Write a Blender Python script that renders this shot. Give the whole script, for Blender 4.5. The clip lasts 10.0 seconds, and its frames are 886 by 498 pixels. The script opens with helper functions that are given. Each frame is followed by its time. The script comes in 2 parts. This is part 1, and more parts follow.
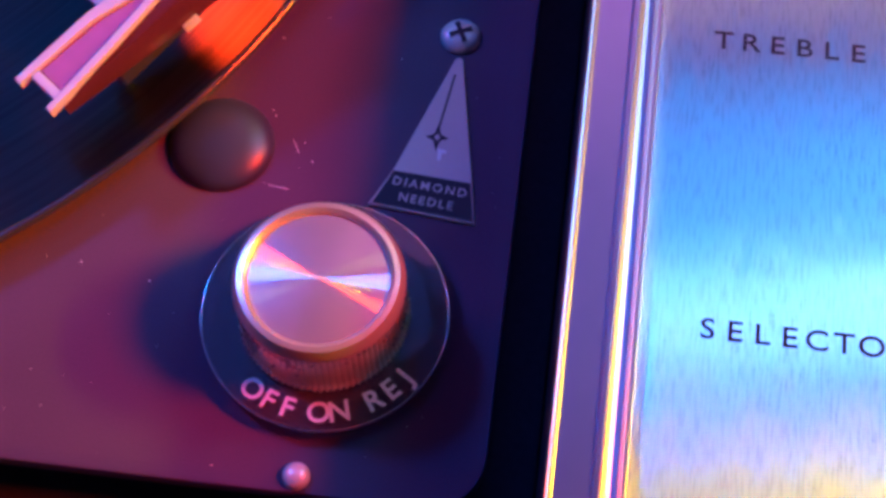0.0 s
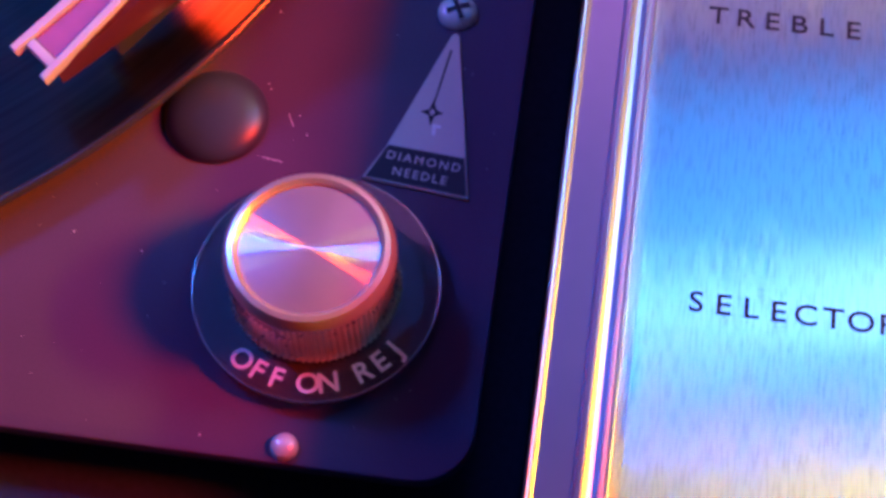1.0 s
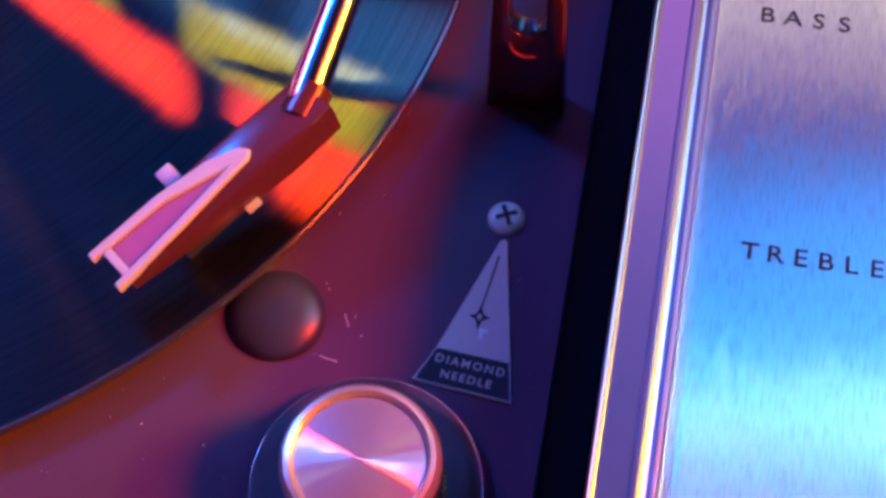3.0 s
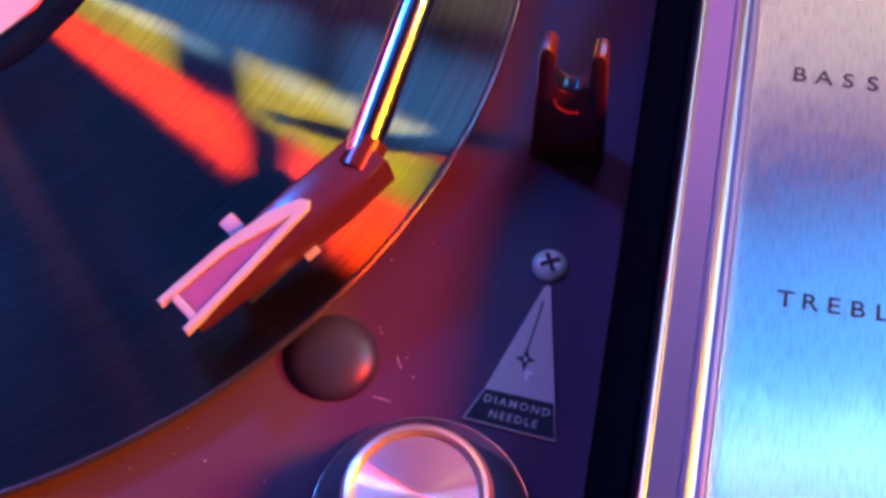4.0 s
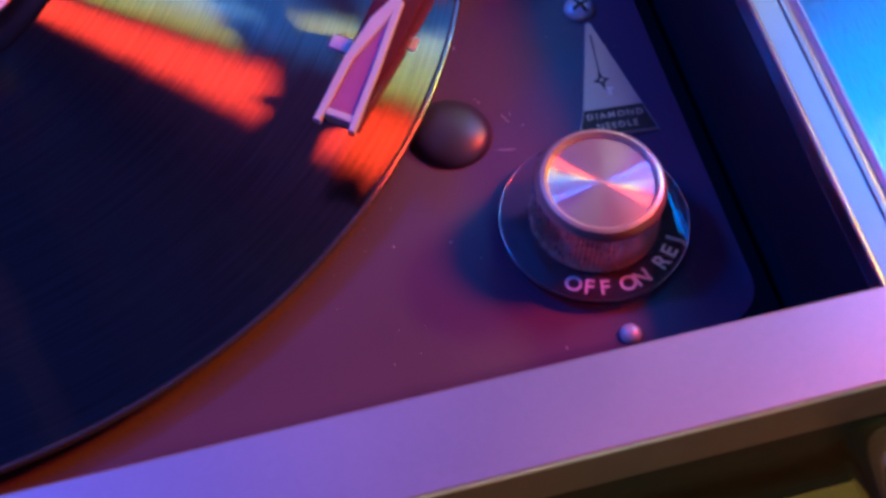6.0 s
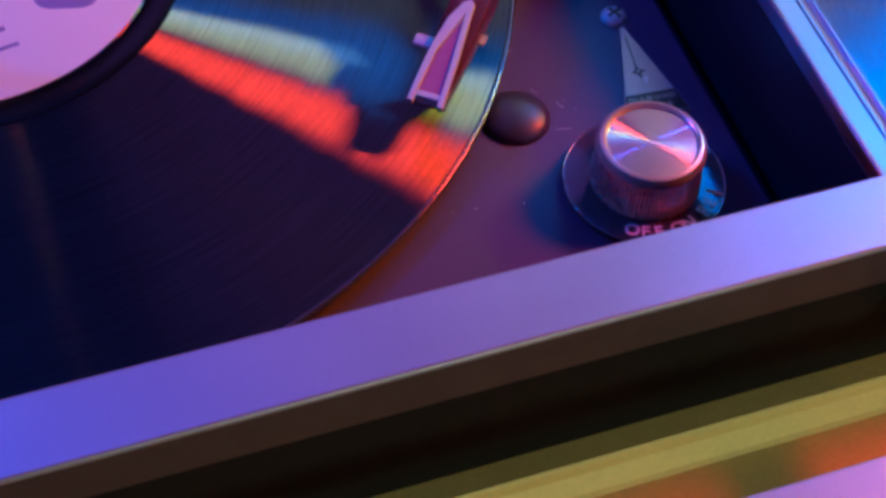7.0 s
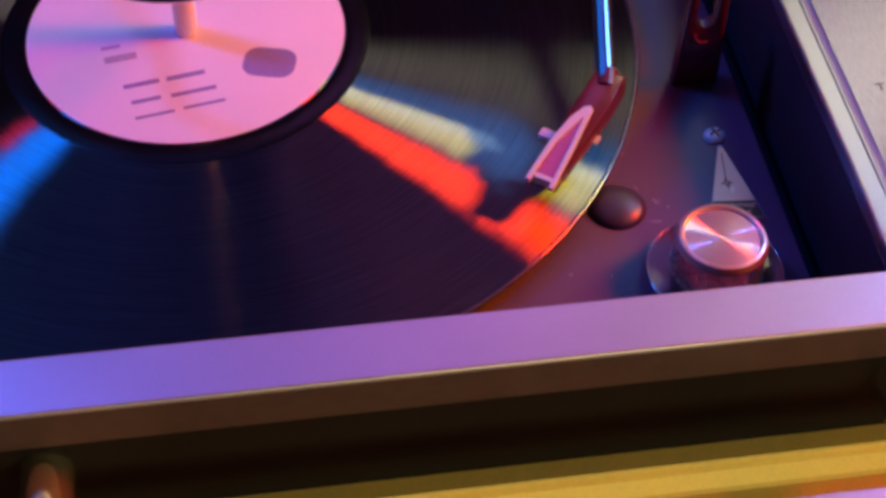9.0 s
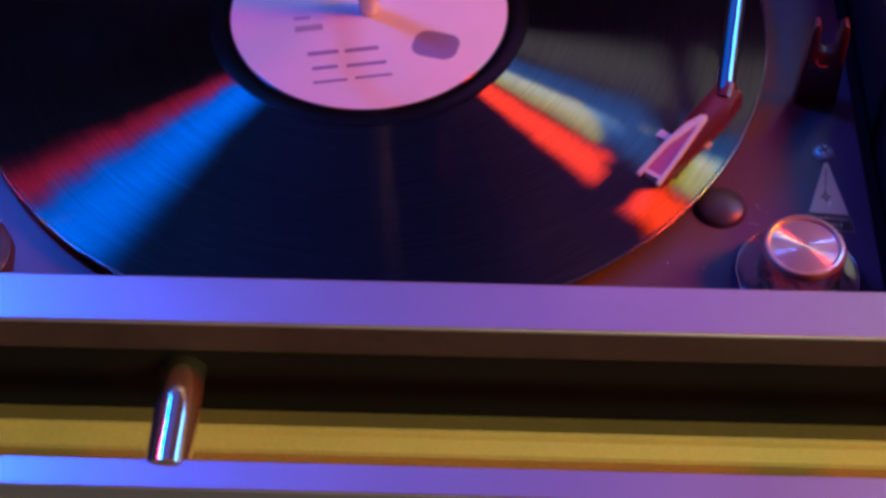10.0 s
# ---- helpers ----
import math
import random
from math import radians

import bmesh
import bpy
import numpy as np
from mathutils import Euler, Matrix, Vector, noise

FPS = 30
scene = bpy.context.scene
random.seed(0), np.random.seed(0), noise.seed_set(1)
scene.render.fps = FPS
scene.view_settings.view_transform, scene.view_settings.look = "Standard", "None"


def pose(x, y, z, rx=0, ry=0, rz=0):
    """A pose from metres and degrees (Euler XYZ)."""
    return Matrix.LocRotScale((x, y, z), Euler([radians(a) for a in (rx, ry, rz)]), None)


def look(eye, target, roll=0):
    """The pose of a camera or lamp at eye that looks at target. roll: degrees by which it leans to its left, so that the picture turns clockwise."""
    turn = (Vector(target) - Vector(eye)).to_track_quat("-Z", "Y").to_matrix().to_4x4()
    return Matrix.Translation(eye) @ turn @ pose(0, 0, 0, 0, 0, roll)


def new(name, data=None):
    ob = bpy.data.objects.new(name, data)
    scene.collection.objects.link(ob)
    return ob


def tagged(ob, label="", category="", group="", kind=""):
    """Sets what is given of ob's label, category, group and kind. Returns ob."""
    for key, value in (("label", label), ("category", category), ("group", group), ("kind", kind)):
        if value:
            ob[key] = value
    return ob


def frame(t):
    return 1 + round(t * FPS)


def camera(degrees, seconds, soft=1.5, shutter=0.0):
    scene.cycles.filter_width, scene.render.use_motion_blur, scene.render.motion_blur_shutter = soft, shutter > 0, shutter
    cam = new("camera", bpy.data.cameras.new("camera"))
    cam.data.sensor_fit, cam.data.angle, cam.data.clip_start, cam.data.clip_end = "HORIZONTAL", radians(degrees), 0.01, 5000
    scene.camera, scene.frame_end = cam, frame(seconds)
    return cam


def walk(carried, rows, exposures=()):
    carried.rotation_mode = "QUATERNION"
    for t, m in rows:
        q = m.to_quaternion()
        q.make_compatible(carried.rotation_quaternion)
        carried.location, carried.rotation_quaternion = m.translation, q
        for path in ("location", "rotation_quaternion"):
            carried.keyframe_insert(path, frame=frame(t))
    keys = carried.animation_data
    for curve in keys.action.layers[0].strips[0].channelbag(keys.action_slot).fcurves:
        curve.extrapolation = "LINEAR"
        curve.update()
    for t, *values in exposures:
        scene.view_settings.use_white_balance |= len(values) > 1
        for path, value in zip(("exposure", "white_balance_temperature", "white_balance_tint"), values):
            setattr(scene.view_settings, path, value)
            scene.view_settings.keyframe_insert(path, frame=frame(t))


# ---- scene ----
cam = camera(31.18, 10.0, soft=3.6)
ROWS = [
    (0.0, 0.1746, -0.2085, 0.2282, 25.39, 0.37, 7.08),
    (0.5, 0.1769, -0.2112, 0.2264, 25.36, 0.50, 7.55),
    (1.0, 0.1784, -0.2119, 0.2259, 25.49, 0.47, 8.01),
    (1.5, 0.1820, -0.2088, 0.2299, 25.56, 1.12, 8.62),
    (2.0, 0.1800, -0.1995, 0.2383, 25.59, 1.16, 9.13),
    (2.5, 0.1784, -0.1937, 0.2468, 26.24, 1.47, 9.84),
    (4.0, 0.1707, -0.2011, 0.2662, 28.36, 1.64, 10.38),
    (4.5, 0.1506, -0.2038, 0.2774, 27.64, 1.27, 7.86),
    (5.0, 0.1288, -0.2189, 0.2731, 28.15, -0.25, 1.30),
    (5.5, 0.1013, -0.2474, 0.2710, 28.50, 0.11, -7.80),
    (6.0, 0.0627, -0.2695, 0.2721, 31.04, -1.42, -15.33),
    (7.5, 0.0076, -0.3431, 0.3051, 38.52, -1.66, -18.61),
    (8.0, 0.0076, -0.3523, 0.3138, 40.06, -1.94, -16.21),
    (8.5, 0.0073, -0.3607, 0.3295, 40.99, -1.85, -12.83),
    (9.0, 0.0169, -0.3899, 0.3442, 40.89, -1.33, -8.41),
    (9.5, 0.0303, -0.4108, 0.3675, 40.09, -0.45, -2.56),
    (10.0, 0.0490, -0.4311, 0.3967, 39.31, 0.78, 2.23),
]
walk(cam, [(t, pose(x, y, z, rx, ry, rz)) for t, x, y, z, rx, ry, rz in ROWS],
     exposures=[(0.0, 0.92, 5300, -3), (2.5, 0.8, 5000, -4), (4.0, 0.95, 5900, -5), (5.0, 0.85, 5000, -6), (5.5, 0.7, 4500, -6), (6.0, 0.35, 4150, -3), (7.5, -0.05, 3750, -2),
                (8.0, 0.15, 4200, 0), (8.5, 0.45, 5300, 4), (9.0, 0.5, 5500, 4), (9.5, 0.4, 5500, 6), (10.0, 0.1, 4800, 5)])

# ---- light: a dark room with coloured party lamps to both sides ----
world = bpy.data.worlds.new("night_room")
world.use_nodes = True
world.node_tree.nodes["Background"].inputs["Color"].default_value = (0.02, 0.012, 0.035, 1)
world.node_tree.nodes["Background"].inputs["Strength"].default_value = 0.6
scene.world = world


def lamp(name, where, target, size, colour, watts, size_y=None):
    data = bpy.data.lights.new(name, "AREA")
    data.shape = "RECTANGLE" if size_y else "DISK"
    data.size = size
    if size_y:
        data.size_y = size_y
    data.color, data.energy = colour, watts
    ob = new(name, data)
    ob.matrix_world = look(where, target)
    return ob


AIM = (0.08, -0.08, 0.0)
# to the right of the console
lamp("lamp_red", (0.764, -0.060, 0.569), AIM, 0.17, (1.0, 0.03, 0.0), 6.8)
lamp("lamp_yellow", (1.070, 0.105, 0.560), AIM, 0.22, (1.0, 0.64, 0.0), 3.8, 0.06)
lamp("lamp_white", (0.550, 0.082, 0.325), AIM, 0.035, (0.66, 0.90, 1.0), 0.10)
lamp("lamp_blue", (0.812, 0.390, 0.850), AIM, 0.30, (0.15, 0.40, 1.0), 1.5)
lamp("lamp_cream", (0.669, 0.760, 0.866), AIM, 0.26, (1.0, 0.82, 0.46), 0.46)
# to the left of the console
lamp("lamp_red.001", (-0.727, 0.320, 0.757), AIM, 0.09, (1.0, 0.01, 0.06), 0.75)
lamp("lamp_blue.002", (-0.278, 0.488, 0.717), AIM, 0.18, (0.02, 0.32, 1.0), 0.04)
lamp("lamp_blue.001", (-0.560, 0.330, 0.880), AIM, 0.18, (0.03, 0.19, 1.0), 4.0)
# an added dim blue fill from the ceiling, to lift the dark parts
lamp("fill_blue", (-0.30, 0.60, 2.20), AIM, 1.6, (0.08, 0.17, 1.0), 2.4)
# an added pink wash overhead, to tint the rail
lamp("fill_pink", (0.22, 0.62, 0.84), AIM, 0.34, (1.0, 0.28, 1.0), 0.19)
# an added fill low in front of the console, to warm the brass
lamp("fill_warm", (0.25, -1.05, 0.24), (0.05, -0.2, 0.03), 0.18, (1.0, 0.74, 0.24), 3.0)

# ---- materials ----
def material(name, colour, rough=0.5, metal=0.0, grain=0.0, grain_scale=400.0, vary=0.12, bump=0.0, coat=0.0, specular=0.5,
             anis=None, transmission=0.0, rough_vary=0.1):
    """A procedural surface: colour and roughness vary at a coarse and a fine scale."""
    m = bpy.data.materials.new(name)
    m.use_nodes = True
    n, l = m.node_tree.nodes, m.node_tree.links
    b = n["Principled BSDF"]
    b.inputs["Metallic"].default_value = metal
    b.inputs["Coat Weight"].default_value = coat
    b.inputs["Coat Roughness"].default_value = 0.08
    b.inputs["Specular IOR Level"].default_value = specular
    b.inputs["Transmission Weight"].default_value = transmission
    co = n.new("ShaderNodeTexCoord")
    big = n.new("ShaderNodeTexNoise")
    big.inputs["Scale"].default_value = 45.0
    big.inputs["Detail"].default_value = 4.0
    fine = n.new("ShaderNodeTexNoise")
    fine.inputs["Scale"].default_value = grain_scale
    fine.inputs["Detail"].default_value = 3.0
    l.new(co.outputs["Object"], big.inputs["Vector"])
    if anis == "brushed":
        stretch = n.new("ShaderNodeMapping")
        stretch.inputs["Scale"].default_value = (1.0, 0.035, 1.0)
        l.new(co.outputs["Object"], stretch.inputs["Vector"])
        l.new(stretch.outputs["Vector"], fine.inputs["Vector"])
    else:
        l.new(co.outputs["Object"], fine.inputs["Vector"])
    mix = n.new("ShaderNodeMath")
    mix.operation = "MULTIPLY_ADD"
    l.new(fine.outputs["Fac"], mix.inputs[0])
    mix.inputs[1].default_value = 0.5
    half = n.new("ShaderNodeMath")
    half.operation = "MULTIPLY"
    half.inputs[1].default_value = 0.5
    l.new(big.outputs["Fac"], half.inputs[0])
    l.new(half.outputs[0], mix.inputs[2])
    ramp = n.new("ShaderNodeMapRange")
    ramp.inputs["From Min"].default_value, ramp.inputs["From Max"].default_value = 0.3, 0.7
    ramp.inputs["To Min"].default_value, ramp.inputs["To Max"].default_value = 1.0 - vary, 1.0 + vary
    l.new(mix.outputs[0], ramp.inputs["Value"])
    tint = n.new("ShaderNodeVectorMath")
    tint.operation = "SCALE"
    tint.inputs[0].default_value = colour
    l.new(ramp.outputs[0], tint.inputs["Scale"])
    l.new(tint.outputs[0], b.inputs["Base Color"])
    rr = n.new("ShaderNodeMapRange")
    rr.inputs["From Min"].default_value, rr.inputs["From Max"].default_value = 0.3, 0.7
    rr.inputs["To Min"].default_value = max(0.0, rough * (1 - rough_vary))
    rr.inputs["To Max"].default_value = min(1.0, rough * (1 + rough_vary))
    l.new(mix.outputs[0], rr.inputs["Value"])
    l.new(rr.outputs[0], b.inputs["Roughness"])
    if bump:
        bp = n.new("ShaderNodeBump")
        bp.inputs["Strength"].default_value = bump
        bp.inputs["Distance"].default_value = 0.0002
        l.new(fine.outputs["Fac"], bp.inputs["Height"])
        l.new(bp.outputs["Normal"], b.inputs["Normal"])
    return m



def drawn(m, mode, colour, rough, stretch, share, ragged=0.0, patchy=0.0):
    """Mixes a stretched gloss into m, as fine parallel grooves give it: mode 'spun' has grooves in rings round the object's z axis, 'brushed' strokes along y.
    share: how much of the surface it takes; ragged: how far single strokes tilt; patchy: how far wear varies the share from stroke to stroke."""
    n, l = m.node_tree.nodes, m.node_tree.links
    out = n["Material Output"]
    g = n.new("ShaderNodeBsdfAnisotropic")
    g.distribution = "BECKMANN"
    g.inputs["Color"].default_value = (*colour, 1)
    g.inputs["Roughness"].default_value = rough
    g.inputs["Anisotropy"].default_value = -stretch
    co = n.new("ShaderNodeTexCoord")
    if mode == "brushed":
        t = n.new("ShaderNodeCombineXYZ")
        t.inputs[0].default_value = 1.0
        l.new(t.outputs[0], g.inputs["Tangent"])
        sc = n.new("ShaderNodeMapping")
        sc.inputs["Scale"].default_value = (3000.0, 260.0, 1.0)
    else:
        flat = n.new("ShaderNodeVectorMath")
        flat.operation = "MULTIPLY"
        flat.inputs[1].default_value = (1, 1, 0)
        l.new(co.outputs["Object"], flat.inputs[0])
        unit = n.new("ShaderNodeVectorMath")
        unit.operation = "NORMALIZE"
        l.new(flat.outputs[0], unit.inputs[0])
        l.new(unit.outputs[0], g.inputs["Tangent"])
        size = n.new("ShaderNodeVectorMath")
        size.operation = "LENGTH"
        l.new(flat.outputs[0], size.inputs[0])
        ring = n.new("ShaderNodeMath")
        ring.operation = "MULTIPLY"
        ring.inputs[1].default_value = 60.0
        l.new(size.outputs["Value"], ring.inputs[0])
        polar = n.new("ShaderNodeCombineXYZ")
        l.new(ring.outputs[0], polar.inputs[2])
        both = n.new("ShaderNodeVectorMath")
        both.operation = "ADD"
        l.new(flat.outputs[0], both.inputs[0])
        l.new(polar.outputs[0], both.inputs[1])
        sc = n.new("ShaderNodeMapping")
        sc.inputs["Scale"].default_value = (40.0, 40.0, 40.0)
    if ragged:
        l.new((co.outputs["Object"] if mode == "brushed" else both.outputs[0]), sc.inputs["Vector"])
        no = n.new("ShaderNodeTexNoise")
        no.inputs["Scale"].default_value = 1.0
        no.inputs["Detail"].default_value = 3.0
        l.new(sc.outputs["Vector"], no.inputs["Vector"])
        off = n.new("ShaderNodeVectorMath")
        off.operation = "SUBTRACT"
        off.inputs[1].default_value = (0.5, 0.5, 0.5)
        l.new(no.outputs["Color"], off.inputs[0])
        amp = n.new("ShaderNodeVectorMath")
        amp.operation = "SCALE"
        amp.inputs["Scale"].default_value = ragged
        l.new(off.outputs[0], amp.inputs[0])
        geo = n.new("ShaderNodeNewGeometry")
        add = n.new("ShaderNodeVectorMath")
        add.operation = "ADD"
        l.new(geo.outputs["Normal"], add.inputs[0])
        l.new(amp.outputs[0], add.inputs[1])
        uni = n.new("ShaderNodeVectorMath")
        uni.operation = "NORMALIZE"
        l.new(add.outputs[0], uni.inputs[0])
        l.new(uni.outputs[0], g.inputs["Normal"])
    mix = n.new("ShaderNodeMixShader")
    mix.inputs["Fac"].default_value = share
    if patchy:
        worn = n.new("ShaderNodeMapRange")
        worn.inputs["From Min"].default_value, worn.inputs["From Max"].default_value = 0.32, 0.68
        worn.inputs["To Min"].default_value, worn.inputs["To Max"].default_value = share * (1 - patchy), share * (1 + patchy)
        l.new(no.outputs["Fac"], worn.inputs["Value"])
        l.new(worn.outputs[0], mix.inputs["Fac"])
    l.new(n["Principled BSDF"].outputs[0], mix.inputs[1])
    l.new(g.outputs[0], mix.inputs[2])
    l.new(mix.outputs[0], out.inputs["Surface"])
    return m


DECK = material("deck_paint", (0.110, 0.064, 0.125), 0.36, 0.0, vary=0.14, grain_scale=2500, bump=0.05, specular=0.35)
NAVY = material("navy_paint", (0.024, 0.040, 0.075), 0.5, vary=0.2, grain_scale=900, specular=0.15)
SHADED = material("shaded_board", (0.008, 0.006, 0.007), 0.6, vary=0.2, specular=0.15)
WELL = material("well_black", (0.030, 0.030, 0.042), 0.32, vary=0.25, grain_scale=900, bump=0.1, specular=0.4)
CHROME = material("chrome", (0.82, 0.82, 0.84), 0.15, 1.0, vary=0.03)
STEEL = material("nickel_screw", (0.95, 0.90, 0.80), 0.26, 0.25, vary=0.10)
ALU = drawn(material("brushed_aluminium", (0.30, 0.30, 0.34), 0.30, 1.0, vary=0.12, grain_scale=2600, bump=0.05, rough_vary=0.25), "brushed", (0.62, 0.62, 0.66), 0.30, 0.74, 0.95, 0.10, 0.36)
SATIN = material("satin_aluminium", (0.52, 0.52, 0.58), 0.30, 1.0, vary=0.03, grain_scale=300, rough_vary=0.03)
SPUN = drawn(material("spun_aluminium", (0.62, 0.52, 0.56), 0.45, 0.45, vary=0.04), "spun", (0.90, 0.86, 0.90), 0.30, 0.97, 0.42, 0.004)
GOLD = material("gold_metal", (0.97, 0.88, 0.68), 0.28, 0.7, vary=0.08)
BRASS = material("brass_trim", (0.78, 0.60, 0.15), 0.55, 0.12, vary=0.10, grain_scale=800)
SMOKE = material("smoked_plastic", (0.05, 0.035, 0.05), 0.14, 0.0, vary=0.1, coat=0.6)
RUBBER = material("black_rubber", (0.045, 0.048, 0.090), 0.38, vary=0.06, specular=0.9, grain_scale=1500, rough_vary=0.02)
MAROON = material("maroon_plastic", (0.115, 0.024, 0.030), 0.24, vary=0.12, grain_scale=1200, bump=0.03, coat=0.4)
IVORY = material("ivory_plastic", (0.68, 0.74, 0.80), 0.4, vary=0.05)
ROSE = material("rose_plastic", (0.42, 0.13, 0.34), 0.45, vary=0.1)
RAIL = material("rail_lacquer", (0.74, 0.68, 0.86), 0.34, 0.8, vary=0.04, grain_scale=1200, bump=0.03)
WOOD = material("dark_wood", (0.065, 0.032, 0.034), 0.5, vary=0.3, grain_scale=300, bump=0.1)
WALLP = material("room_paint", (0.07, 0.10, 0.20), 0.8, vary=0.15)
WHITEP = material("white_print", (0.80, 0.78, 0.78), 0.5, vary=0.05)
DARKP = material("dark_print", (0.012, 0.014, 0.03), 0.4, vary=0.1)
BADGE = material("badge_aluminium", (0.58, 0.50, 0.46), 0.40, 0.5, vary=0.06, grain_scale=1800)
NAVYP = material("navy_print", (0.006, 0.008, 0.02), 0.35, vary=0.1)
PAPER = material("label_paper", (0.86, 0.80, 0.86), 0.55, vary=0.03, grain_scale=1500)
FAINT = material("faint_ink", (0.50, 0.40, 0.58), 0.55, vary=0.15)
POSTM = material("satin_brass", (0.88, 0.76, 0.56), 0.14, 0.9, vary=0.05)
INK = material("label_ink", (0.30, 0.24, 0.50), 0.55, vary=0.08)


def vinyl():
    m = material("vinyl", (0.0025, 0.0025, 0.003), 0.25, 0.0, vary=0.15, specular=0.12)
    return drawn(m, "spun", (0.9, 0.9, 0.9), 0.350, 0.88, 0.19, 0.070, 0.20)


VINYL = vinyl()
RUNOUT = material("runout_vinyl", (0.004, 0.004, 0.005), 0.22, vary=0.1, specular=0.25)
SMOOTH_VINYL = material("smooth_vinyl", (0.13, 0.13, 0.15), 0.16, 0.7, vary=0.1, specular=1.0, coat=1.0)


# ---- mesh helpers ----
def part(name, bm, mat, parent=None, label="", smooth=None, at=None):
    """Links a bmesh as one mesh object under its parent; smooth: angle in degrees under which edges are shaded round."""
    me = bpy.data.meshes.new(name)
    bmesh.ops.recalc_face_normals(bm, faces=bm.faces)
    if smooth is not None:
        for f in bm.faces:
            f.smooth = True
        lim = radians(smooth)
        for e in bm.edges:
            if len(e.link_faces) == 2 and e.calc_face_angle(0) > lim:
                e.smooth = False
    bm.to_mesh(me)
    bm.free()
    me.materials.append(mat)
    ob = new(name, me)
    if at is not None:
        ob.matrix_basis = at
    if parent:
        ob.parent = parent
    if label:
        ob["label"] = label
    return ob


def empty(name, x, y, z, label, category, group="", rz=0.0):
    ob = new(name)
    ob.empty_display_size = 0.01
    ob.matrix_basis = pose(x, y, z, 0, 0, rz)
    return tagged(ob, label, category, group)


def box(x0, x1, y0, y1, z0, z1, bevel=0.0, seg=2):
    bm = bmesh.new()
    bmesh.ops.create_cube(bm, size=1.0)
    for v in bm.verts:
        v.co = (x0 + (v.co.x + 0.5) * (x1 - x0), y0 + (v.co.y + 0.5) * (y1 - y0), z0 + (v.co.z + 0.5) * (z1 - z0))
    if bevel:
        bmesh.ops.bevel(bm, geom=bm.edges[:], offset=bevel, segments=seg, affect="EDGES", profile=0.5)
    return bm


def lathe(profile, seg=96, flute=None):
    """Turns (r, z) round the z axis; flute(i, r, z) may change a radius."""
    bm = bmesh.new()
    rings = []
    for r, z in profile:
        if r < 1e-7:
            rings.append([bm.verts.new((0, 0, z))])
            continue
        row = []
        for i in range(seg):
            a = 2 * math.pi * i / seg
            q = flute(i, r, z) if flute else r
            row.append(bm.verts.new((q * math.cos(a), q * math.sin(a), z)))
        rings.append(row)
    for p, q in zip(rings, rings[1:]):
        for i in range(seg):
            j = (i + 1) % seg
            if len(p) == 1 and len(q) == 1:
                continue
            if len(p) == 1:
                bm.faces.new((p[0], q[i], q[j]))
            elif len(q) == 1:
                bm.faces.new((p[i], p[j], q[0]))
            else:
                bm.faces.new((p[i], p[j], q[j], q[i]))
    return bm


def prism(outline, z0, z1, bevel=0.0, seg=2):
    """A flat outline of (x, y) given depth from z0 to z1."""
    bm = bmesh.new()
    face = bm.faces.new([bm.verts.new((x, y, z0)) for x, y in outline])
    up = bmesh.ops.extrude_face_region(bm, geom=[face])
    for v in up["geom"]:
        if isinstance(v, bmesh.types.BMVert):
            v.co.z = z1
    if bevel:
        bmesh.ops.recalc_face_normals(bm, faces=bm.faces)
        edges = [e for e in bm.edges if all(abs(v.co.z - z1) < 1e-9 for v in e.verts)]
        bmesh.ops.bevel(bm, geom=edges, offset=bevel, segments=seg, affect="EDGES", profile=0.5)
    return bm


def tube(points, radius, seg=20, cap=True):
    """A round rod along points; radius may be one number or one for each point."""
    bm = bmesh.new()
    pts = [Vector(p) for p in points]
    rad = radius if isinstance(radius, (list, tuple)) else [radius] * len(pts)
    rings = []
    side = None
    for k, p in enumerate(pts):
        d = (pts[min(k + 1, len(pts) - 1)] - pts[max(k - 1, 0)]).normalized()
        if side is None:
            side = d.orthogonal().normalized()
        side = (side - d * side.dot(d)).normalized()
        up = d.cross(side)
        rings.append([bm.verts.new(p + rad[k] * (math.cos(2 * math.pi * i / seg) * side + math.sin(2 * math.pi * i / seg) * up)) for i in range(seg)])
    for p, q in zip(rings, rings[1:]):
        for i in range(seg):
            j = (i + 1) % seg
            bm.faces.new((p[i], p[j], q[j], q[i]))
    if cap:
        bm.faces.new(rings[0])
        bm.faces.new(rings[-1])
    return bm


def sweep_y(profile, y0, y1):
    """A closed (x, z) profile drawn out along y."""
    bm = bmesh.new()
    a = [bm.verts.new((x, y0, z)) for x, z in profile]
    b = [bm.verts.new((x, y1, z)) for x, z in profile]
    k = len(a)
    for i in range(k):
        bm.faces.new((a[i], a[(i + 1) % k], b[(i + 1) % k], b[i]))
    bm.faces.new(a)
    bm.faces.new(b)
    return bm


def sweep_x(profile, x0, x1):
    """A closed (y, z) profile drawn out along x."""
    bm = bmesh.new()
    a = [bm.verts.new((x0, y, z)) for y, z in profile]
    b = [bm.verts.new((x1, y, z)) for y, z in profile]
    k = len(a)
    for i in range(k):
        bm.faces.new((a[i], a[(i + 1) % k], b[(i + 1) % k], b[i]))
    bm.faces.new(a)
    bm.faces.new(b)
    return bm


def rounded(x0, x1, y0, y1, r, seg=8):
    """The outline of a rectangle with rounded corners."""
    out = []
    for cx, cy, a0 in ((x1 - r, y1 - r, 0), (x0 + r, y1 - r, 90), (x0 + r, y0 + r, 180), (x1 - r, y0 + r, 270)):
        for i in range(seg + 1):
            a = radians(a0 + 90 * i / seg)
            out.append((cx + r * math.cos(a), cy + r * math.sin(a)))
    return out


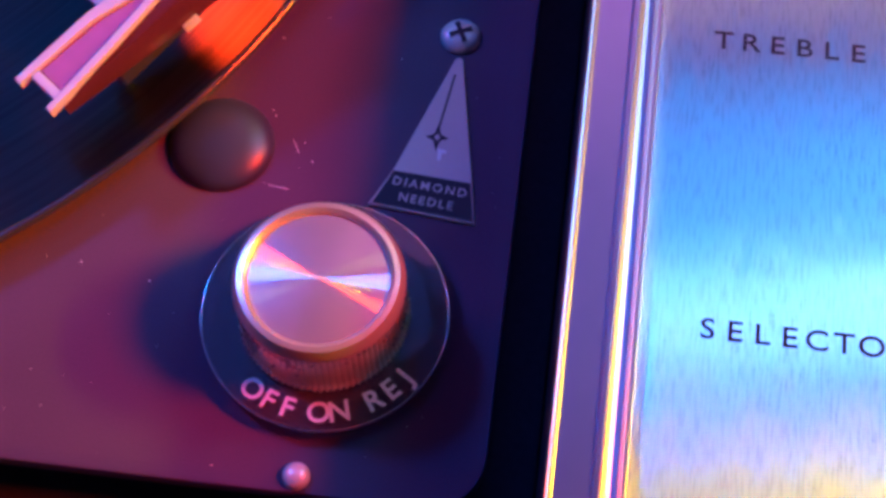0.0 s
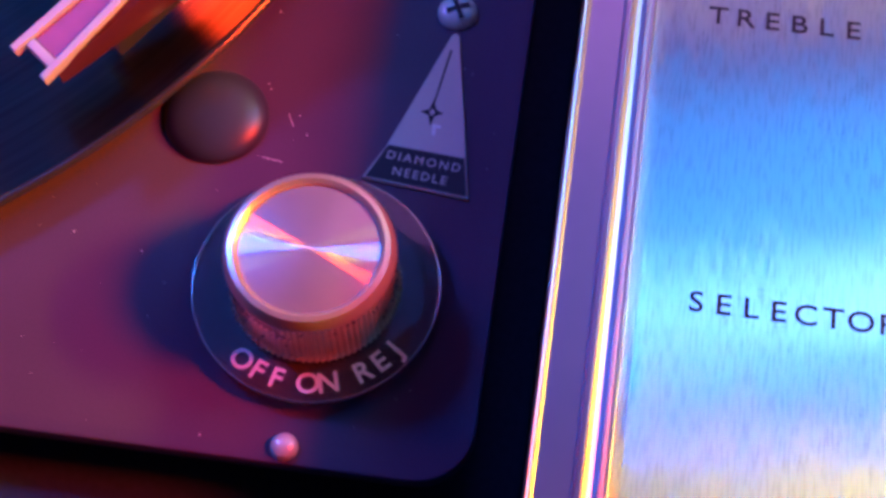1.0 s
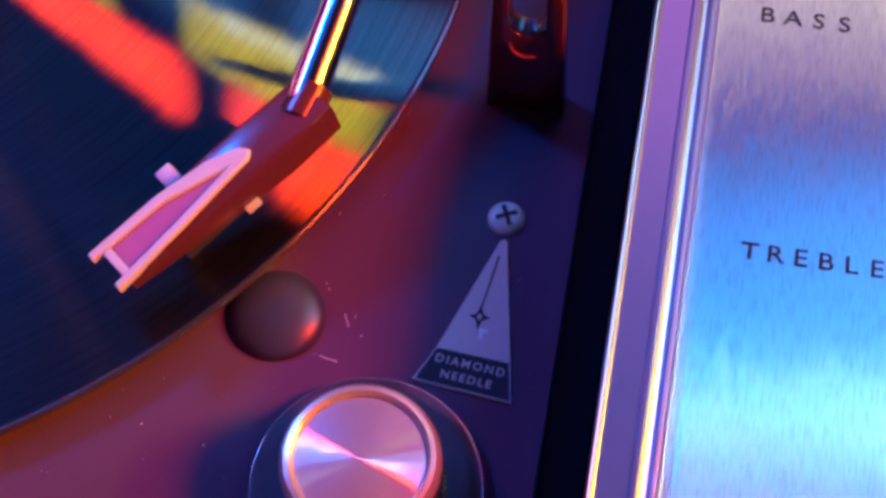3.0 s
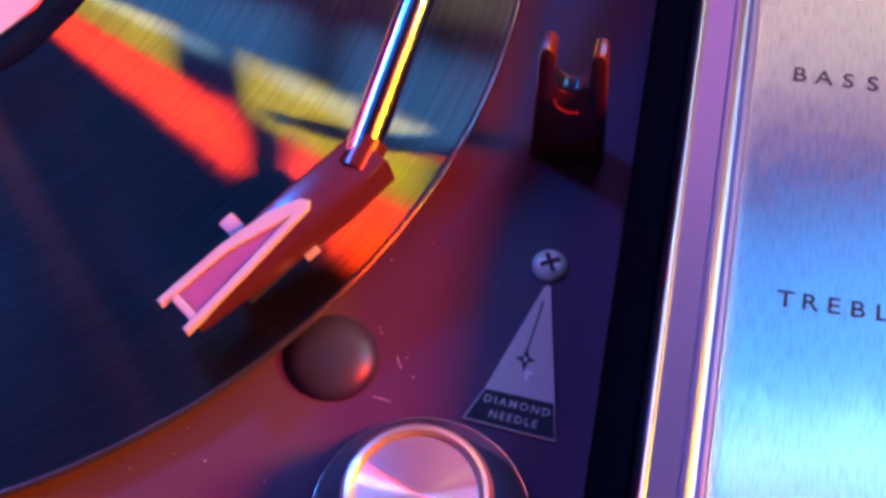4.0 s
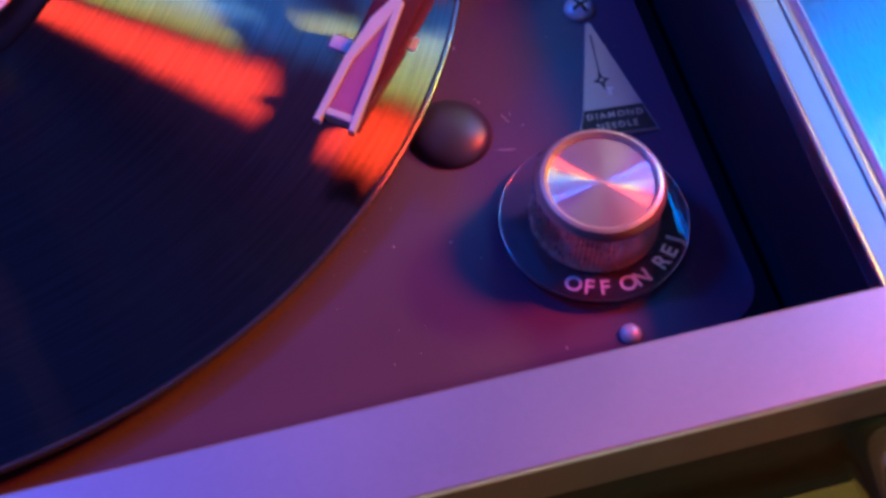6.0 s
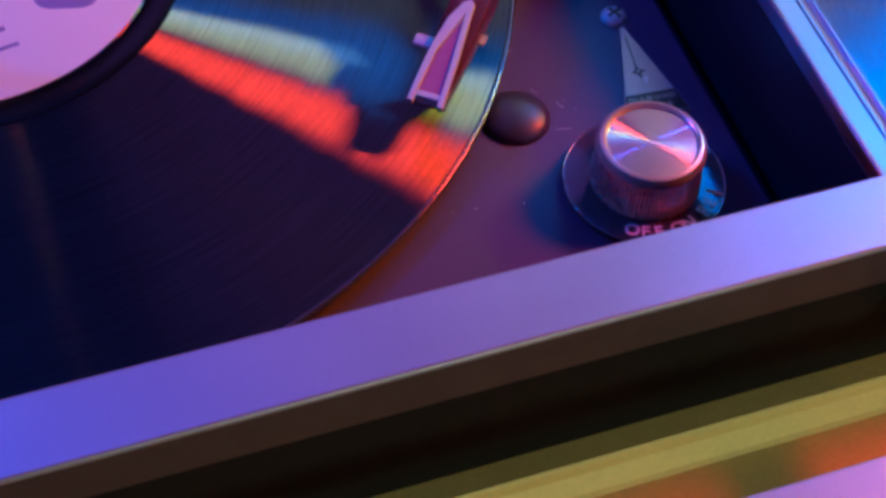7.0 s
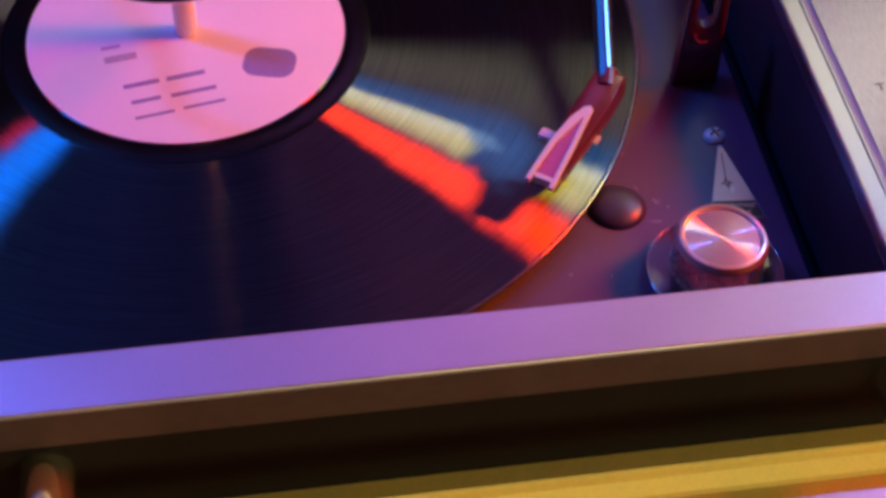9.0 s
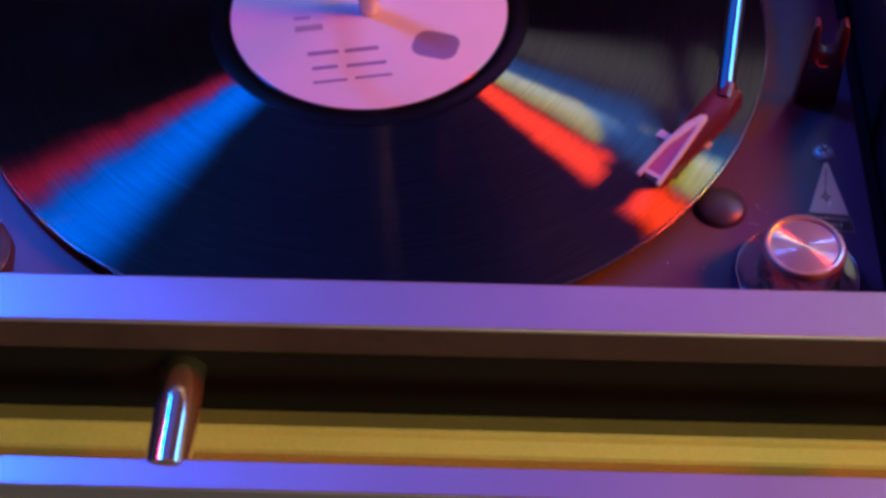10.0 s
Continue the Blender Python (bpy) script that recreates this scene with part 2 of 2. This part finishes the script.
def lettering(text, size, spacing=1.0, depth=0.00005, bold=0.0):
    """A bmesh of a line of text, centred, lying in the plane z = 0 and raised by depth."""
    cu = bpy.data.curves.new("lettering", "FONT")
    cu.body, cu.size, cu.align_x, cu.align_y = text, size, "CENTER", "CENTER"
    cu.space_character, cu.extrude, cu.offset, cu.resolution_u = spacing, depth, bold, 4
    ob = bpy.data.objects.new("lettering", cu)
    scene.collection.objects.link(ob)
    bpy.context.view_layer.update()
    me = bpy.data.meshes.new_from_object(ob.evaluated_get(bpy.context.evaluated_depsgraph_get()))
    bm = bmesh.new()
    bm.from_mesh(me)
    bpy.data.objects.remove(ob)
    bpy.data.curves.remove(cu)
    bpy.data.meshes.remove(me)
    return bm


def moved(bm, m):
    bmesh.ops.transform(bm, matrix=m, verts=bm.verts)
    return bm


def merge(*bms):
    out = bmesh.new()
    for b in bms:
        me = bpy.data.meshes.new("tmp")
        b.to_mesh(me)
        b.free()
        out.from_mesh(me)
        bpy.data.meshes.remove(me)
    return out

# ---- the room, closed round the console ----
def structure(name, bm, mat, label, smooth=None):
    return tagged(part(name, bm, mat, None, "", smooth), label, "structure", "", "structure")


structure("floor", box(-2.5, 2.5, -2.5, 2.5, -0.95, -0.85), WALLP, "dark floor of the room under the console")
structure("wall_north", box(-2.5, 2.5, 2.4, 2.5, -0.85, 2.3), WALLP, "dark painted room wall behind the console")
structure("wall_south", box(-2.5, 2.5, -2.5, -2.4, -0.85, 2.3), WALLP, "dark painted room wall facing the console")
structure("wall_west", box(-2.5, -2.4, -2.4, 2.4, -0.85, 2.3), WALLP, "dark painted side wall of the room")
structure("wall_east", box(2.4, 2.5, -2.4, 2.4, -0.85, 2.3), WALLP, "dark painted side wall of the room")
structure("ceiling", box(-2.5, 2.5, -2.5, 2.5, 2.3, 2.4), WALLP, "dark painted ceiling of the room")

# ---- the console that the record player sits in ----
ZP = 0.0308
console = empty("stereo_console", 0, 0, 0, "dark wooden stereo console with a pale lacquered front rail", "console")
part("well_floor", box(-0.235, 0.1782, -0.1764, 0.26, -0.03, -0.012), NAVY, console, "dark navy well floor")
part("well_side", box(0.1786, 0.1830, -0.1764, 0.26, -0.012, 0.0285, 0.0004), WELL, console, "black side of the record player well")
part("well_side", box(-0.245, -0.235, -0.1764, 0.26, -0.03, ZP, 0.0005), WELL, console)
part("well_back", box(-0.245, 0.40, 0.26, 0.275, -0.03, 0.07, 0.001), WELL, console)
part("front_rail", box(-0.45, 0.45, -0.1915, -0.1766, 0.0704, 0.0720, 0.0005), RAIL, console, "pale satin lacquered front rail")
part("front_lip", box(-0.45, 0.45, -0.1911, -0.1770, 0.0590, 0.0703, 0.0003), WOOD, console, "dark brown wooden lip under the rail")
# the black colour stands for the shade on the front face below the lip
part("front_board", box(-0.45, 0.45, -0.1905, -0.1772, -0.40, 0.0588, 0.0003), SHADED, console, "front board, its shade painted black")
part("cabinet_body", box(-0.45, 0.45, -0.1770, 0.275, -0.40, -0.032), WOOD, console)
part("gold_trim", moved(sweep_x([(-0.1906, 0.0335), (-0.1953, 0.0335), (-0.1957, 0.0331), (-0.1960, 0.0322), (-0.1962, 0.0300), (-0.1985, 0.0262), (-0.1994, 0.0255), (-0.2140, 0.0250),
                           (-0.2146, 0.0244), (-0.2146, 0.010), (-0.1906, 0.010)], -0.45, 0.45), pose(0, 0, -0.003)), BRASS, console, "polished brass trim strip")

# ---- control panel ----
panel = empty("control_panel", 0.2447, 0.0, ZP, "brushed aluminium control panel with dark lettering", "control panel")


def on_panel(bm):
    return moved(bm, pose(-0.2447, 0, -ZP))


part("face_plate", on_panel(box(0.1893, 0.3000, -0.1630, 0.2590, ZP - 0.0015, ZP, 0.0002)), ALU, panel)
part("edge_trim", on_panel(sweep_y([(0.1786, 0.0290), (0.1786, 0.0329), (0.1787, 0.0333), (0.1790, 0.0336), (0.1793, 0.0335), (0.1796, 0.0332), (0.1799, 0.0330), (0.1846, 0.0330), (0.1850, 0.0335), (0.1856, 0.0335),
                           (0.1860, 0.0326), (0.1866, 0.0322), (0.1872, 0.0320), (0.1878, 0.0321), (0.1882, 0.0325), (0.1886, 0.0329), (0.1890, 0.0329), (0.1893, 0.0325),
                           (0.1893, 0.0290)], -0.1625, 0.2590)), SATIN, panel, "satin metal edge trim with a polished groove")
part("panel_box", on_panel(box(0.1832, 0.3000, -0.1630, 0.2590, -0.030, 0.0288)), WELL, panel)
part("end_pin", on_panel(moved(lathe([(0.0011, -0.003), (0.0011, 0.0006), (0.0007, 0.0011), (0, 0.0012)], 20), pose(0.1826, -0.1612, 0.0330))), GOLD, panel, "small brass pin at the trim's end", 50)
for word, x0, pitch, cy in (("BASS", 0.1974, 0.00427, -0.0323), ("TREBLE", 0.1985, 0.00390, -0.0773), ("SELECTOR", 0.1985, 0.00365, -0.1233)):
    glyphs = [moved(lettering(ch, 0.0042, 1.0, 0.00004, 0.00003), pose(x0 + k * pitch - 0.2447, cy, 0.00006) @ Matrix.Diagonal((1.12, 1, 1, 1))) for k, ch in enumerate(word)]
    tagged(part("word", merge(*glyphs), DARKP, panel, "dark printed word " + word), kind="stuff")

# ---- the record changer's deck ----
deck = empty("turntable_deck", 0, 0, 0, "purple-grey painted metal turntable deck with dust specks", "turntable deck")
part("deck_plate", prism(rounded(-0.205, 0.1706, -0.1437, 0.235, 0.009), -0.0030, 0.0, 0.0005), DECK, deck, "painted steel deck plate", 40)
part("skirt", prism(rounded(-0.200, 0.1656, -0.1390, 0.230, 0.006), -0.0122, -0.0030), WELL, deck)
dome = [(0.0087 * math.cos(a), 0.0036 * math.sin(a)) for a in [radians(6 * i) for i in range(16)]]
part("bumper", lathe([(0.0087, -0.0002)] + dome[:-1] + [(0, 0.0036)], 48), RUBBER, deck, "dark rubber dome bumper", 60, pose(0.1214, -0.0868, 0))
part("platter", lathe([(0, 0.0004), (0.138, 0.0004), (0.1405, 0.0010), (0.1405, 0.0034), (0.1385, 0.0040), (0, 0.0040)], 192), WELL, deck, "black turntable platter", 40)
part("spindle", lathe([(0.0036, 0.0040), (0.0036, 0.0440), (0.0030, 0.0490), (0.0014, 0.0520), (0, 0.0524)], 32), STEEL, deck, "tall steel changer spindle", 40)
arc = [(0.034 * math.sin(radians(a)), -0.034 * math.cos(radians(a)), 0.048) for a in range(-100, 101, 8)]
part("record_holder", tube([(-0.14, 0.15, 0.048), (-0.06, 0.06, 0.048)] + arc, 0.0016, 14), CHROME, deck, "curved chrome record holder arm", 50)
part("holder_post", lathe([(0.004, -0.001), (0.004, 0.049), (0.003, 0.051), (0, 0.051)], 24), CHROME, deck, "", 40, pose(-0.14, 0.15, 0))

# ---- record ----
record = empty("vinyl_record", 0, 0, 0.0041, "black vinyl long-play record on the platter", "record")
part("disc", lathe([(0.0035, 0), (0.1420, 0), (0.1433, 0.0005), (0.1434, 0.0010), (0.1430, 0.0015), (0.1420, 0.00150), (0.1405, 0.0015), (0.0590, 0.0014), (0.0580, 0.0013), (0.0515, 0.0013), (0.0505, 0.0016), (0.0035, 0.0016)], 256), VINYL, record, "grooved black vinyl", 30)
part("lead_out", lathe([(0.0506, 0.00150), (0.0510, 0.00156), (0.0580, 0.00156), (0.0582, 0.00146)], 160), RUNOUT, record, "smooth black run-out ring", 30)
part("edge_bead", lathe([(0.1429 + 0.0008 * math.cos(radians(a)), 0.0011 + 0.0008 * math.sin(radians(a))) for a in range(170, -81, -15)], 256), SMOOTH_VINYL, record, "smooth raised rim", 40)
label = part("label", lathe([(0.0037, 0.00165), (0.0499, 0.00172), (0.0502, 0.00165)], 160), PAPER, record, "pale pink paper centre label", 30)

# ---- tonearm ----
arm = empty("tonearm", 0.1460, 0.100, 0, "polished chrome tonearm with a maroon plastic head", "tonearm")


def on_arm(bm):
    return moved(bm, pose(-0.1460, -0.100, 0))


part("arm_tube", on_arm(tube([(0.1216, -0.0600, 0.0226), (0.1277, -0.0200, 0.0308), (0.1338, 0.0200, 0.0389), (0.1460, 0.1000, 0.0552), (0.1500, 0.126, 0.0605)], 0.0034, 32)), CHROME, arm, "", 50)
part("pivot", on_arm(moved(lathe([(0, 0), (0.014, 0), (0.014, 0.012), (0.011, 0.015), (0.011, 0.048), (0, 0.048)], 48), pose(0.146, 0.100, 0))), SMOKE, arm, "black pivot housing", 40)


def head_local(bm, z=0.0, pitch=0.0):
    # x runs from the neck to the tip, y to the head's right
    return on_arm(moved(bm, pose(0.1222, -0.0578, z, 0, 0, -127.5) @ pose(0, 0, 0, 0, pitch, 0)))


def head_shell():
    """The head's hull: deep at the neck, thin at the tip."""
    bm = prism([(-0.0025, -0.0040), (0.012, -0.0044), (0.024, -0.0044), (0.0418, -0.0037), (0.0418, 0.0041), (0.024, 0.0050), (0.008, 0.0054), (-0.0025, 0.0050)], -0.0080, 0.0, 0.0007)
    for v in bm.verts:
        if v.co.z < -0.004:
            v.co.z = -0.0080 + 0.0046 * max(0.0, (v.co.x - 0.010) / 0.034)
    return bm


head = part("head_body", head_local(head_shell(), 0.0258, 9.0), MAROON, arm, "maroon plastic head", 40)
LEGS = [(0.0440, -0.0044), (0.0290, -0.0042), (0.0190, -0.0028), (0.0135, -0.0006), (0.0125, 0.0010), (0.0136, 0.0021), (0.0195, 0.0026), (0.0300, 0.0036), (0.0440, 0.0044),
        (0.0440, 0.0030), (0.0300, 0.0020), (0.0170, 0.0008), (0.0290, -0.0023), (0.0440, -0.0029)]
part("head_frame", head_local(prism(LEGS, -0.0006, 0.0010, 0.0002, 1), 0.0258, 9.0), IVORY, head, "ivory plastic trim frame", 40)
part("inlay", head_local(prism([(0.0402, -0.0028), (0.0290, -0.0022), (0.0175, 0.0008), (0.0300, 0.0019), (0.0402, 0.0029)], -0.0004, 0.0003), 0.0258, 9.0), ROSE, head, "rose plastic inlay")
part("tip_block", head_local(box(0.0404, 0.0421, -0.0028, 0.0029, -0.0028, 0.0007, 0.0003), 0.0258, 9.0), IVORY, head, "pale tip bar")
part("finger_lift", head_local(box(0.0235, 0.0268, -0.0092, -0.0040, -0.0034, -0.0020, 0.0004), 0.0258, 9.0), IVORY, head, "ivory finger lift tab", 40)
part("side_tab", head_local(box(0.0165, 0.0195, 0.0046, 0.0064, -0.0068, -0.0060, 0.0002), 0.0258, 9.0), IVORY, head, "small pale side tab")
part("neck", on_arm(tube([(0.1232, -0.0540, 0.0236), (0.1215, -0.0600, 0.0224)], [0.0036, 0.0038], 24)), MAROON, head, "", 40)
part("cartridge", head_local(box(0.014, 0.032, -0.0026, 0.0028, -0.0120, -0.0050, 0.0006), 0.0258, 9.0), RUBBER, head, "black cartridge")
part("stylus", on_arm(tube([(0.1062, -0.0788, 0.0110), (0.1052, -0.0800, 0.0060)], [0.0006, 0.0002], 8)), STEEL, head, "fine stylus tip")

# ---- arm rest fork ----
fork = empty("arm_rest", 0.1575, -0.0360, 0, "maroon plastic forked tonearm rest on the deck", "arm rest")


def fork_outline():
    out = [(-0.0072, 0.0), (-0.0068, 0.012), (-0.0061, 0.0340), (-0.0055, 0.0362), (-0.0046, 0.0366), (-0.0037, 0.0360), (-0.0032, 0.0345)]
    for i in range(13):
        a = radians(180 + 15 * i)
        out.append((0.0032 * math.cos(a), 0.0270 + 0.0034 * math.sin(a)))
    out += [(0.0032, 0.0345), (0.0037, 0.0360), (0.0046, 0.0366), (0.0055, 0.0362), (0.0061, 0.0340), (0.0069, 0.012), (0.0073, 0.0)]
    return out


part("cradle", moved(prism(fork_outline(), -0.0021, 0.0021, 0.0004), pose(0, 0, 0, 90, 0, 0)), MAROON, fork, "", 40)
part("cradle_rib", moved(tube([(0.0029 * math.cos(radians(a)), -0.0023, 0.0215 + 0.0036 * math.sin(radians(a))) for a in range(180, 301, 12)], 0.0003, 8), pose(0, 0, 0)), ROSE, fork, "raised red rib", 50)

# ---- rotary knobs ----
FLUTES = 84


def fluted(i, r, z):
    return r * (1.0 + (0.016 if i % 2 else -0.016)) if r > 0.0110 else r


def rotary_knob(x, y, words, label, turn=0.0):
    knob = empty("rotary_knob", x, y, 0, label, "control knob", "deck knobs")
    skirt = part("skirt", lathe([(0, 0.0014), (0.0187, 0.0014), (0.0192, 0.0018), (0.0193, 0.0024), (0.0190, 0.0030), (0.0150, 0.0036), (0, 0.0036)], 96), SKIRT, knob, "clear smoky plastic skirt disc", 25)
    part("skirt_edge", moved(tube([(0.0191 * math.cos(2 * math.pi * i / 96), 0.0191 * math.sin(2 * math.pi * i / 96), 0.0030) for i in range(97)], 0.00013, 8, False), pose(0, 0, 0)), EDGE, skirt, "bright polished skirt edge", 60)
    part("collar", lathe([(0.0100, -0.0003), (0.0100, 0.0013)], 48), WELL, knob)
    part("body", lathe([(0.0129, 0.0037), (0.0132, 0.0043), (0.0127, 0.0050), (0.0125, 0.0130), (0.0123, 0.0148)], FLUTES * 2, fluted), GOLD, knob, "fluted gold-toned knob side", 20)
    part("rim", lathe([(0.0105, 0.0152), (0.0106, 0.0166), (0.0112, 0.0171), (0.0120, 0.0169), (0.0127, 0.0158), (0.0129, 0.0148), (0.0126, 0.0143), (0.0118, 0.0140)], FLUTES * 2,
                      lambda i, r, z: r * (1.006 if i % 2 else 0.994) if r > 0.0125 else r), RIMGOLD, knob, "polished pale gold rim", 40)
    part("cap", lathe([(0.0106, 0.0160), (0.0100, 0.0163), (0.0001, 0.0164), (0, 0.0164)], 128), SPUN, knob, "spun aluminium cap with radial glints", 30)
    for word, mid in words:
        glyphs = []
        step = 10.8
        for k, ch in enumerate(word):
            a = radians(mid + (k - (len(word) - 1) / 2) * step)
            m = pose(0.0165 * math.cos(a), 0.0165 * math.sin(a), 0.00372, 0, 0, math.degrees(a) + 90)
            glyphs.append(moved(lettering(ch, 0.0045, 1.0, 0.00004, 0.00008), m))
        tagged(part("word", merge(*glyphs), WHITEP, skirt, "pale printed word " + word), kind="stuff")
    return knob


SKIRT = material("smoky_clear_plastic", (0.55, 0.48, 0.52), 0.05, 0.0, vary=0.02, transmission=0.92)
EDGE = material("polished_edge", (0.75, 0.72, 0.70), 0.18, 1.0, vary=0.05)
RIMGOLD = material("pale_gold_polish", (0.88, 0.80, 0.66), 0.30, 0.7, vary=0.05)
rotary_knob(0.1433, -0.1157, (("OFF", -112), ("ON", -79), ("REJ", -44)), "gold rotary knob with clear skirt lettered OFF ON REJ")
rotary_knob(-0.1275, -0.1150, (), "second gold rotary knob beside the record")

# ---- badge, screw and pin on the deck ----
badge = empty("needle_badge", 0.1570, -0.085, 0, "triangular metal badge with a star and dark base", "badge")


def on_badge(bm):
    return moved(bm, pose(-0.1570, 0.085, 0))


part("plate", on_badge(prism([(0.1468, -0.0949), (0.1644, -0.0966), (0.1630, -0.0885), (0.1589, -0.0661), (0.1583, -0.0656), (0.1576, -0.0660), (0.1500, -0.0883)], 0.0001, 0.0006, 0.0002)), BADGE, badge, "pale grey metal plate")
part("base_band", on_badge(prism([(0.1474, -0.0946), (0.1640, -0.0962), (0.1628, -0.0893), (0.1502, -0.0884)], 0.0003, 0.00066)), NAVYP, badge, "dark navy base band")
STAR = []
for k in range(8):
    a = radians(90 + 45 * k)
    q = (0.0026, 0.0008, 0.0019, 0.0008, 0.0026, 0.0008, 0.0019, 0.0008)[k]
    STAR.append((0.1564 + q * math.cos(a), -0.0815 + q * math.sin(a)))
part("star", on_badge(prism(STAR, 0.0004, 0.00070)), NAVYP, badge, "dark four-pointed star")
part("star_heart", on_badge(prism([(0.1564, -0.0808), (0.1559, -0.0815), (0.1564, -0.0822), (0.1569, -0.0815)], 0.0004, 0.00076)), BADGE, badge)
part("needle", on_badge(prism([(0.15635, -0.0795), (0.15665, -0.0795), (0.15805, -0.0692), (0.1577, -0.0692)], 0.0004, 0.00070)), NAVYP, badge, "thin dark needle line")
part("flag", on_badge(prism([(0.1567, -0.0836), (0.1582, -0.0838), (0.1582, -0.0843), (0.1575, -0.0843), (0.1574, -0.0857), (0.1569, -0.0857), (0.1568, -0.0842)], 0.0004, 0.00070)), WHITEP, badge, "pale worn mark")
for word, cx, cy, size, sp in (("DIAMOND", 0.1563, -0.0908, 0.0021, 1.35), ("NEEDLE", 0.1560, -0.0935, 0.0021, 1.3)):
    tagged(part("word", on_badge(moved(lettering(word, size, sp, 0.00003, 0.00002), pose(cx, cy, 0.0007, 0, 0, -5))), BADGE, badge, "grey printed word " + word), kind="stuff")

screw = empty("screw", 0.1579, -0.0614, 0, "domed cross-head nickel screw in the deck", "screw")
part("head", lathe([(0.0034, -0.0003), (0.0034, 0.0004), (0.0030, 0.0011), (0.0022, 0.0016), (0.0012, 0.0019), (0, 0.0020)], 40), STEEL, screw, "", 50)
cross = merge(box(-0.0020, 0.0020, -0.00042, 0.00042, 0.0012, 0.00206), box(-0.00042, 0.00042, -0.0020, 0.0020, 0.0012, 0.00207))
part("slot", moved(cross, pose(0, 0, 0, 0, 0, 25)), NAVYP, screw, "dark cross slot")
pin = tagged(part("rivet", lathe([(0.0021, -0.0003), (0.0021, 0.0006), (0.0017, 0.0013), (0.0009, 0.0017), (0, 0.0018)], 32), STEEL, None, "", 60, pose(0.1427, -0.1411, 0)),
             "small round nickel rivet at the deck's edge", "rivet")

# ---- dust and scratches on the deck ----
specks = bmesh.new()
rng = random.Random(4)
spots = [(0.1281, -0.0651), (0.1287, -0.0793), (0.1293, -0.0803), (0.1367, -0.0882), (0.1349, -0.0847), (0.1294, -0.0929), (0.0974, -0.1100), (0.1031, -0.1104), (0.1145, -0.1123), (0.1298, -0.1409)]
spots += [(rng.uniform(0.085, 0.168), rng.uniform(-0.142, -0.02)) for _ in range(70)]
for k, (x, y) in enumerate(spots):
    r = rng.uniform(0.00008, 0.00020) if k < 10 else rng.uniform(0.00004, 0.00010)
    bmesh.ops.create_icosphere(specks, subdivisions=1, radius=r, matrix=Matrix.Translation((x, y, r * 0.5)))
for x0, y0, x1, y1 in ((0.1302, -0.0931, 0.1336, -0.0936), (0.1330, -0.0845, 0.1342, -0.0868)):
    d = Vector((x1 - x0, y1 - y0, 0))
    q = box(0, d.length, -0.00006, 0.00006, 0, 0.00005)
    q = moved(q, pose(x0, y0, 0, 0, 0, math.degrees(math.atan2(d.y, d.x))))
    specks = merge(specks, q)
tagged(part("dust", specks, WHITEP), "pale dust specks and scratches on the deck", "dust", "", "stuff")

# ---- printing on the record's label ----
def ink(name, bm, mat, text):
    return part(name, bm, mat, label, text)


ink("emblem", moved(prism(rounded(-0.0082, 0.0082, -0.0066, 0.0066, 0.0048), 0.0016, 0.00176), pose(0.0250, -0.0178, 0, 0, 0, -14)), INK, "violet rounded emblem")
for x, y, w, h, mat in ((-0.0148, -0.0228, 0.0110, 0.0019, INK), (-0.0012, -0.0206, 0.0120, 0.0019, INK), (-0.0135, -0.0302, 0.0090, 0.0016, INK), (0.0010, -0.0280, 0.0140, 0.0016, INK),
                        (-0.0110, -0.0369, 0.0120, 0.0012, INK), (0.0040, -0.0340, 0.0130, 0.0012, INK), (-0.0210, -0.0102, 0.0100, 0.0030, FAINT), (-0.0240, -0.0050, 0.0060, 0.0016, FAINT),
                        (0.0140, 0.0190, 0.0150, 0.0014, FAINT), (0.0150, 0.0230, 0.0120, 0.0014, FAINT)):
    ink("print_bar", moved(box(-w / 2, w / 2, -h / 2, h / 2, 0.0016, 0.00177), pose(x, y, 0, 0, 0, 10)), mat, "violet line of print")

# ---- handle on the console's front ----
handle = empty("front_handle", 0.062, -0.2255, 0.05, "long pale lacquered handle bar on brass posts", "handle")
part("bar", moved(box(-0.512, 0.388, -0.2300, -0.2212, 0.0470, 0.0542, 0.0006), pose(-0.062, 0.2255, -0.05)), RAIL, handle, "pale satin lacquered bar")
for x in (-0.0340, 0.1590):
    part("post", moved(tube([(x, -0.1904, 0.0500), (x, -0.1980, 0.0500), (x, -0.2225, 0.0500)], 0.0060, 32), pose(-0.062, 0.2255, -0.05)), POSTM, handle, "round satin brass post", 40)
